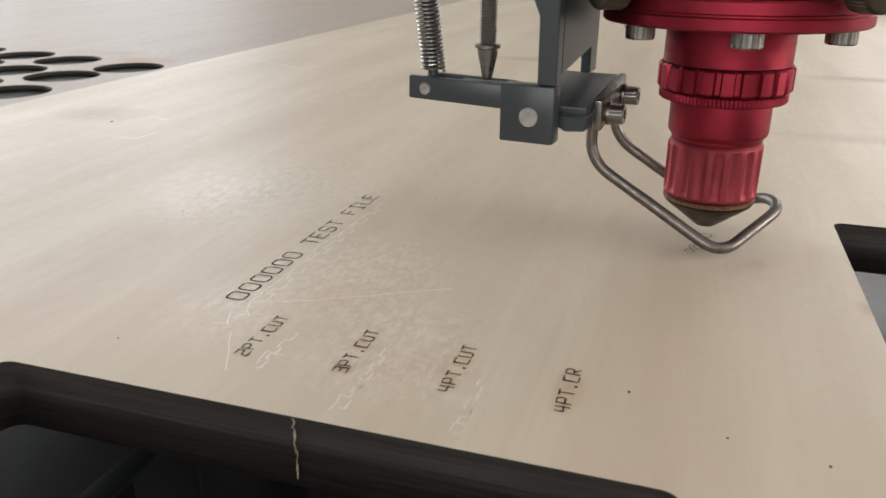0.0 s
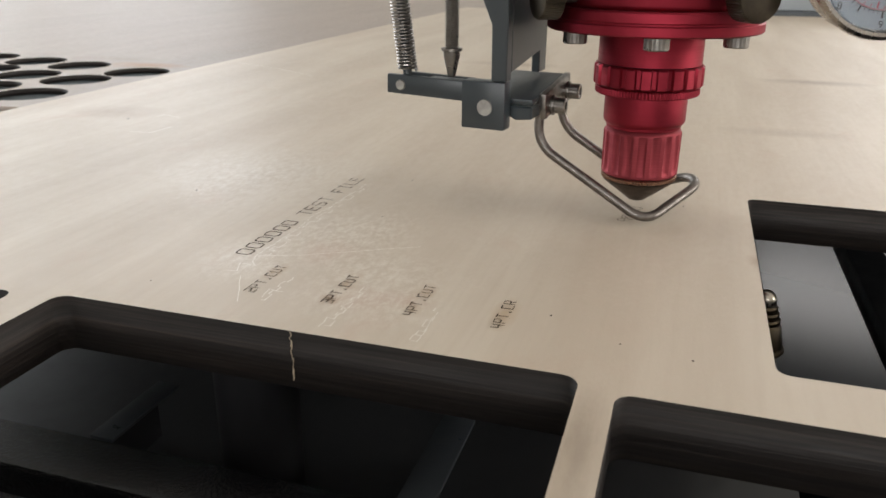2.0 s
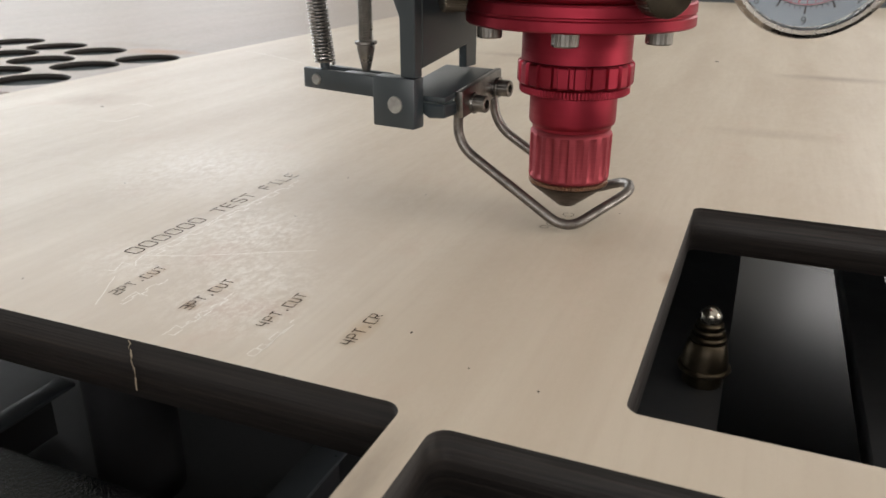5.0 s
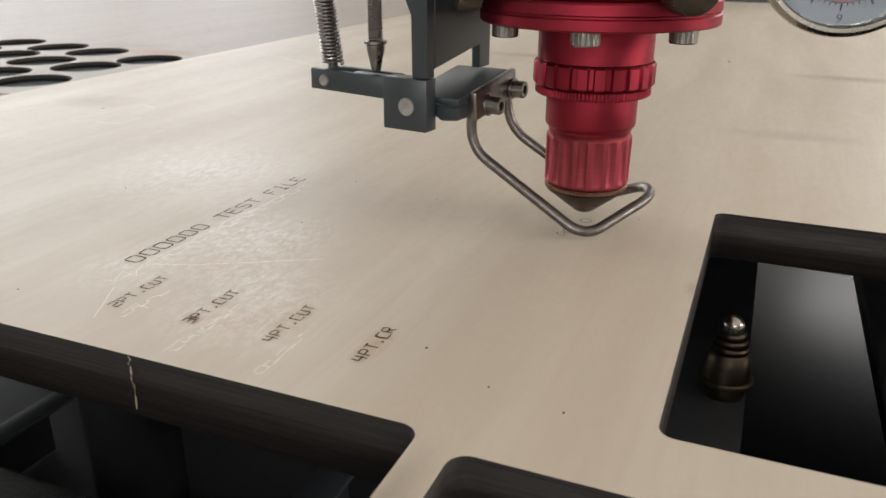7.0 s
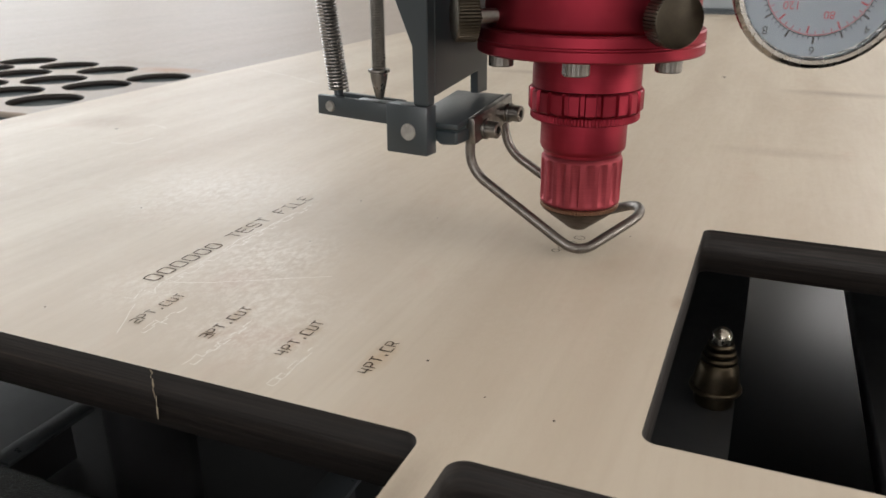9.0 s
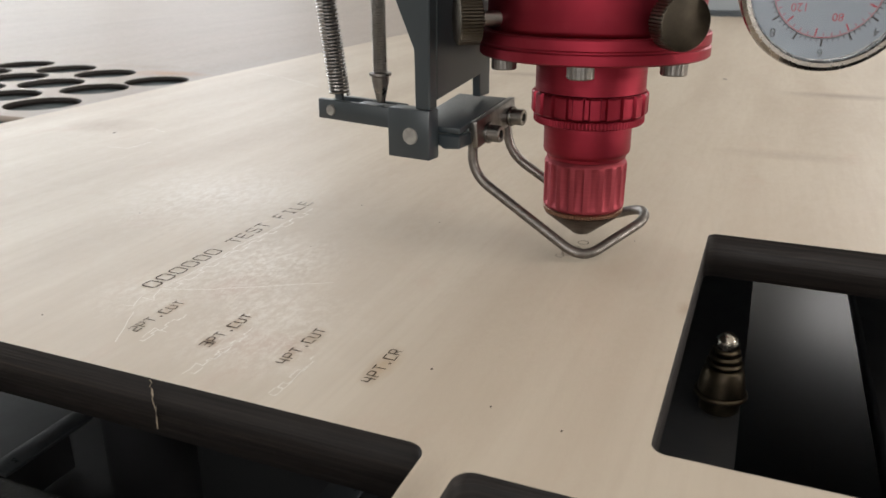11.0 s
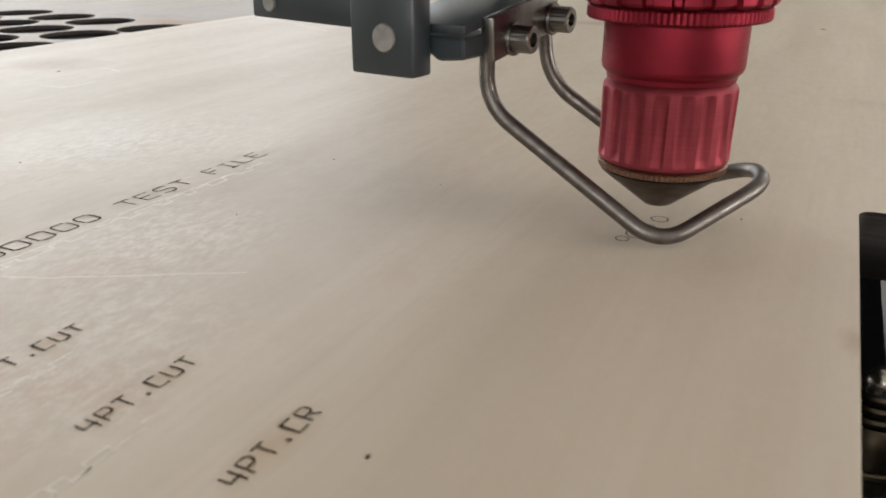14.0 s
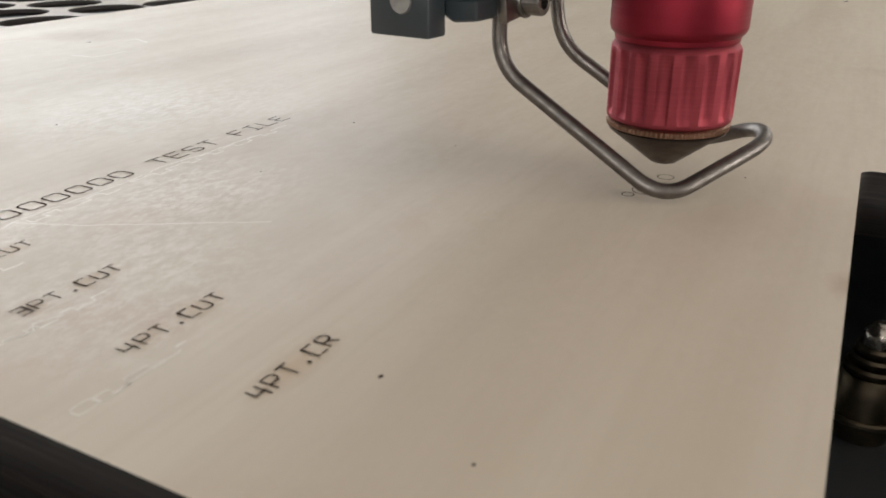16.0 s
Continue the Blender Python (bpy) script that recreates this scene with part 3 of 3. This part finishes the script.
def scallops(a, r, z):
    deep = min(1.0, max(0.0, (z - 0.0155) / 0.001)) * min(1.0, max(0.0, (0.0299 - z) / 0.0015))
    s = (a / (2 * math.pi) * 18) % 1.0
    return r - deep * 0.0008 * max(0.0, 1 - ((s - 0.5) / 0.30) ** 2) ** 0.5


part("grip_sleeve", turned([(0.0120, 0.0139), (0.0130, 0.0139), (0.0135, 0.0144), (0.0136, 0.0150), (0.0136, 0.0165), (0.01365, 0.0220), (0.0137, 0.0268), (0.0137, 0.0282), (0.0136, 0.0288), (0.0130, 0.0296), (0.0120, 0.0303)], 280, scallops), RED_MATT, head, "fluted matt red grip sleeve")
part("lens_tube", turned([(0.0130, 0.0302), (0.0132, 0.0312), (0.0140, 0.0320), (0.0142, 0.0326), (0.0143, 0.0330), (0.0143, 0.0410), (0.0138, 0.0414)], 128), RED, head)
part("lock_ring", turned([(0.0150, 0.0414), (0.0176, 0.0415), (0.0180, 0.0419), (0.0180, 0.0437), (0.0176, 0.0441), (0.0150, 0.0442)], 300, flutes(100, 0.0003)), RED, head, "fine-knurled red lock ring")


def castle(a, r, z):
    s = (a / (2 * math.pi) * 22) % 1.0
    return r - (0.0009 if 0.62 < s < 0.98 and r > 0.0176 else 0.0)


part("adjusting_ring", turned([(0.0150, 0.0443), (0.0182, 0.0444), (0.0188, 0.0450), (0.0188, 0.0506), (0.0183, 0.0512), (0.0150, 0.0514)], 264, castle), RED, head, "red adjusting ring with grip notches")
part("neck", turned([(0.0165, 0.0512), (0.0177, 0.0515), (0.0177, 0.0628)], 128), RED, head)
flange = part("flange", turned([(0.0170, 0.0622), (0.0354, 0.0622), (0.0360, 0.0627), (0.0360, 0.0652), (0.0355, 0.0656), (0.0355, 0.0660), (0.0359, 0.0664), (0.0358, 0.0690), (0.0354, 0.0695), (0.0300, 0.0697)], 160), RED, head)
part("housing", turned([(0.0300, 0.0696), (0.0330, 0.0697), (0.0334, 0.0702), (0.0336, 0.0710), (0.0336, 0.0838), (0.0332, 0.0844), (0.0316, 0.0850), (0.0314, 0.0860), (0.0314, 0.0952), (0.0330, 0.0962), (0.0334, 0.0970), (0.0334, 0.1340), (0.0328, 0.1348), (0.0150, 0.1350)], 160), RED, head)
part("upper_tube", turned([(0.0160, 0.1348), (0.0170, 0.1350), (0.0170, 0.2100)], 64), BLACK, head, "black mounting tube")
part("carriage_plate", box(-0.0506, 0.0300, -0.0300, 0.0300, 0.1800, 0.1860, 0.001), BLACK, head)


def cap_screw(name, parent, m, r, length, material, socket=True):
    bm = lathe([(r * 0.93, 0), (r, r * 0.07), (r, length - r * 0.1), (r * 0.92, length), (r * 0.52, length), (r * 0.5, length - r * 0.7), (0.0001, length - r * 0.72)] if socket
               else [(r * 0.93, 0), (r, r * 0.07), (r, length - r * 0.1), (r * 0.9, length), (0.0001, length)], 48, lambda a, q, z: q - (0.03 * r * max(0, math.cos(24 * a)) if q >= r * 0.99 else 0))
    return part(name, bm, material, parent, "", m)


for a in (-89, -29, 31, 91, 151, 211):
    cap_screw("flange_screw", flange, pose(0.0290 * math.cos(radians(a)), 0.0290 * math.sin(radians(a)), 0.0641, 180), 0.0039, 0.0040, STEEL)

# thumbscrews on the housing
for x, y, z, turn, name in ((0.0210, -0.0247, 0.0764, -58, "thumbscrew"), (-0.0252, -0.0210, 0.0755, 208, "thumbscrew")):
    out = Matrix.Translation((x, y, z)) @ Euler((0, radians(90), radians(turn))).to_matrix().to_4x4()
    screw = part(name, lathe([(0.0066, 0.0060), (0.0074, 0.0064), (0.0074, 0.0122), (0.0070, 0.0128), (0.0068, 0.0129), (0.0001, 0.0130)], 192, lambda a, r, w: r - (0.0004 * max(0, math.cos(48 * a)) if r > 0.0072 else 0)), DULL, head, "knurled nickel thumbscrew", out)
    part("shank", sweep(rounded([(0, 0, -0.001), (0, 0, 0.0062)], 0.001), 0.0023, 16), STEEL, screw)

# ---- the focus sensor on the head: bracket, lever, hoop ----
u = Vector((-0.975, 0.221, 0)).normalized()
TILT = pose(0, 0, 0, 0, 0, math.degrees(math.atan2(u.y, u.x)) - 180)
# local frame of the bracket: x away from the lever's end, y to the back
Q = Matrix.Translation((-0.0534, -0.0236, 0)) @ TILT
block = part("pivot_block", box(-0.0080, 0.0076, 0, 0.0062, 0.0318, 0.0478, 0.0006), BLACK, head, "black pivot block", Q)
part("pivot_pin", lathe([(0.0026, -0.0004), (0.0029, 0.0002), (0.0029, 0.0070)], 32), CHROME, block, "bright steel pin", pose(0.0006, 0, 0.0392, -90))
plate = part("bracket_plate", prism([(0.0026, 0.0480), (0.0080, 0.0480), (0.0080, 0.1350), (-0.0060, 0.1350), (-0.0060, 0.0850), (0.0024, 0.0660)], 0.0045, "y", 0.0004), BLACK, head, "black angled bracket plate", Q)
# the web's lower edge rises to the back, where a narrow leg reaches down to the arm
part("bracket_web", prism([(0.0, 0.0505), (0.0285, 0.0548), (0.0287, 0.0472), (0.0360, 0.0472), (0.0360, 0.1350), (0.0, 0.1350)], 0.0030, "y", 0.0003), BLACK, head, "black bracket web", Q @ pose(0.0080, 0.0046, 0, 0, 0, 90))
# no slots are cut: black insets stand for the shade inside them
for y in (0.0130, 0.0245):
    part("slot", box(0.0072, 0.0082, y - 0.0016, y + 0.0016, 0.0830, 0.1120, 0.0004), BLACKINK, head, "black inset painted as the shade of a slotted hole", Q)
part("bracket_top", box(-0.0060, 0.0300, 0.0046, 0.0250, 0.1290, 0.1350, 0.0005), BLACK, head, "", Q)
# lever: two cheeks with a slot between them for the spring's foot, solid towards the pivot
LEVER = Q @ pose(0, 0, -0.0008, 0, 1.5, 0)
lever = part("lever", box(-0.0390, -0.0082, 0.0022, 0.0044, 0.0408, 0.0475, 0.0005), BLACK, head, "black sensor lever", LEVER)
part("lever_cheek", box(-0.0360, -0.0082, 0.0092, 0.0114, 0.0412, 0.0477, 0.0005), BLACK, lever)
part("lever_body", box(-0.0240, -0.0086, 0.0045, 0.0091, 0.0410, 0.0473, 0.0004), BLACK, lever)
part("lever_end", box(-0.0388, -0.0362, 0.0045, 0.0113, 0.0410, 0.0462, 0.0004), BLACK, lever)
part("lever_pin", lathe([(0.0016, -0.0004), (0.0019, 0.0002), (0.0019, 0.0092)], 24), CHROME, lever, "bright steel pin", pose(-0.0335, 0.0020, 0.0440, -90))
part("arm", prism([(0.0040, 0.0375), (0.0090, 0.0346), (0.0150, 0.0352), (0.0150, 0.0394), (0.0040, 0.0394)], 0.0140, "y", 0.0005), BLACK, head, "black lever arm", Q @ pose(0, 0.0064, 0))
# the flat arm plate climbs towards the back
CLIMB = Q @ pose(0, 0.0405, 0.0446, 8) @ pose(0, -0.0405, -0.0446)
arm_top = part("arm_top", box(-0.0040, 0.0150, 0.0066, 0.0405, 0.0445, 0.0465, 0.0004), BLACK, head, "flat black arm plate", CLIMB)
bar = part("hoop_bar", box(0.0152, 0.0176, 0.0130, 0.0415, 0.0378, 0.0467, 0.0005), STEEL, head, "grey steel clamp bar", CLIMB)
for y, z in ((0.0205, 0.0408), (0.0380, 0.0408)):
    b = cap_screw("clamp_screw", bar, Matrix.Translation((0.0176, y, z)) @ Euler((0, radians(90), 0)).to_matrix().to_4x4(), 0.0028, 0.0048, STEEL)
    part("washer", lathe([(0.0016, 0.0), (0.0034, 0.0), (0.0035, 0.0004), (0.0034, 0.0008), (0.0016, 0.0008)], 32), STEEL, b)
hoop = [(-0.0352, -0.0118, 0.0425), (-0.0358, -0.0110, 0.0250), (0.0030, -0.0186, 0.0014), (0.0212, 0.0010, 0.0108), (0.0185, 0.0135, 0.0105), (0.0040, 0.0160, 0.0045), (-0.0290, 0.0150, 0.0262), (-0.0312, 0.0146, 0.0440)]
part("wire_hoop", sweep(rounded(hoop, 0.0072, 12), 0.00165, 20), WIRE, head, "bent grey steel wire hoop round the nozzle")
# threaded pin and spring
rod = part("threaded_rod", sweep([(0, 0, 0.0560 + 0.0006 * k) for k in range(140)], 0.0021, 6), STEEL, head, "threaded steel rod", Q @ pose(-0.0146, 0.0064, 0.0004))
thread = [(0.0023 * math.cos(k * 0.7), 0.0023 * math.sin(k * 0.7), 0.0572 + 0.0000891 * k) for k in range(520)]
part("thread", sweep(thread, 0.00022, 5), STEEL, rod)
part("rod_tip", lathe([(0.0010, 0.0472), (0.0014, 0.0476), (0.0028, 0.0540), (0.0029, 0.0556), (0.0036, 0.0560), (0.0036, 0.0568), (0.0021, 0.0572)], 32), STEEL, rod)
part("rod_nut", lathe([(0.0040, 0.0835), (0.0044, 0.0838), (0.0044, 0.0900), (0.0040, 0.0903)], 32), STEEL, rod)
coil = [(0.0032 * math.cos(k * 0.4) - 0.00012 * k * 0.075, 0.0032 * math.sin(k * 0.4), 0.0488 + 0.00007 * k) for k in range(1100)]
part("spring", sweep(coil, 0.00042, 6), STEEL, head, "coiled steel spring", Q @ pose(-0.0318, 0.0068, 0))
part("spring_post", sweep([(0, 0, 0.0430), (-0.0006, 0, 0.0560), (-0.0104, 0, 0.1270)], 0.0016, 12), BLACK, head, "", Q @ pose(-0.0318, 0.0068, 0))
part("spring_hanger", box(-0.0500, -0.0060, 0.0046, 0.0140, 0.1262, 0.1310, 0.0005), BLACK, head, "", Q)

# ---- the pressure gauge ----
gauge = part("pressure_gauge", lathe([(0.0180, -0.0120), (0.0196, -0.0115), (0.0200, -0.0100), (0.0202, 0.0), (0.0210, 0.0010), (0.0213, 0.0024), (0.0210, 0.0038), (0.0200, 0.0046), (0.0190, 0.0046), (0.0186, 0.0036), (0.0185, 0.0012), (0.0001, 0.0010)], 128), RIM, head, "small round pressure gauge with a chrome rim, mounted upside down",
             Matrix.Translation((0.0605, -0.0305, 0.0864)) @ Euler((radians(90), 0, radians(6))).to_matrix().to_4x4())
part("dial", lathe([(0.0184, 0.0011), (0.0184, 0.0014), (0.0001, 0.0014)], 96), DIAL, gauge, "white dial face")


def ticks(count, a0, a1, r0, r1, width, major, r2):
    lines = []
    for k in range(count + 1):
        for turn in (-0.55, 0.0, 0.55) if k % major == 0 else (0.0,):
            a = radians(a0 + (a1 - a0) * k / count + turn)
            q = r2 if k % major == 0 else r1
            lines.append([(r0 * math.cos(a), r0 * math.sin(a)), (q * math.cos(a), q * math.sin(a))])
    return ribbon(lines, width, 0.00155)


part("black_scale", ticks(50, 45, -225, 0.0133, 0.0142, 0.00024, 5, 0.0152), BLACKINK, gauge, smooth=False)
part("red_scale", ticks(28, 45, -205, 0.0127, 0.0119, 0.00022, 4, 0.0109), REDINK, gauge, smooth=False)
arc = [(0.0130 * math.cos(radians(a)), 0.0130 * math.sin(radians(a))) for a in range(45, -226, -5)]
part("scale_line", ribbon([arc], 0.00020, 0.00152), REDINK, gauge, smooth=False)
arc = [(0.01335 * math.cos(radians(a)), 0.01335 * math.sin(radians(a))) for a in range(45, -226, -5)]
part("scale_line", ribbon([arc], 0.00022, 0.00153), BLACKINK, gauge, smooth=False)


def numeral(text, x, y, size, ink, turn=180):
    cu = bpy.data.curves.new("numeral", "FONT")
    cu.body, cu.size, cu.align_x, cu.align_y = text, size, "CENTER", "CENTER"
    ob = new("numeral", cu)
    me = bpy.data.meshes.new_from_object(ob.evaluated_get(bpy.context.evaluated_depsgraph_get()))
    bpy.data.objects.remove(ob)
    me.materials.append(ink)
    o = new("numeral", me)
    o.parent = gauge
    o.matrix_local = pose(x, y, 0.0016, 0, 0, turn)


for text, a in (("10", 171), ("8", 225), ("6", 270), ("4", 317), ("2", 5)):
    numeral(text, 0.0168 * math.cos(radians(a)), 0.0168 * math.sin(radians(a)), 0.0030, BLACKINK)
for text, a in (("120", 222), ("80", 290), ("40", 342)):
    numeral(text, 0.0085 * math.cos(radians(a)), 0.0085 * math.sin(radians(a)), 0.0028, REDINK)
needle = bmesh.new()
vs = [needle.verts.new((x, y, 0.0021)) for x, y in ((-0.0080, 0.0014), (-0.0080, -0.0018), (-0.0050, -0.0006), (0, -0.0008), (0.0120, 0.0008), (0.0120, 0.0011), (0, 0.0008), (-0.0050, 0.0005))]
needle.faces.new(vs)
bmesh.ops.solidify(needle, geom=needle.faces[:], thickness=0.0003)
part("needle", needle, BLACKINK, gauge, smooth=False)
glass = part("glass", lathe([(0.0184, 0.0037), (0.0184, 0.0043), (0.0001, 0.0043)], 64), GLASS, gauge, "clear gauge glass")
glass.visible_shadow = False
part("hub", lathe([(0.0024, 0.0019), (0.0025, 0.0022), (0.0022, 0.0033), (0.0001, 0.0035)], 32), BRASS, gauge)
part("gauge_stem", sweep([(-0.0185, 0.004, -0.006), (-0.0300, 0.004, -0.010)], 0.0042, 24), NICKEL, gauge)
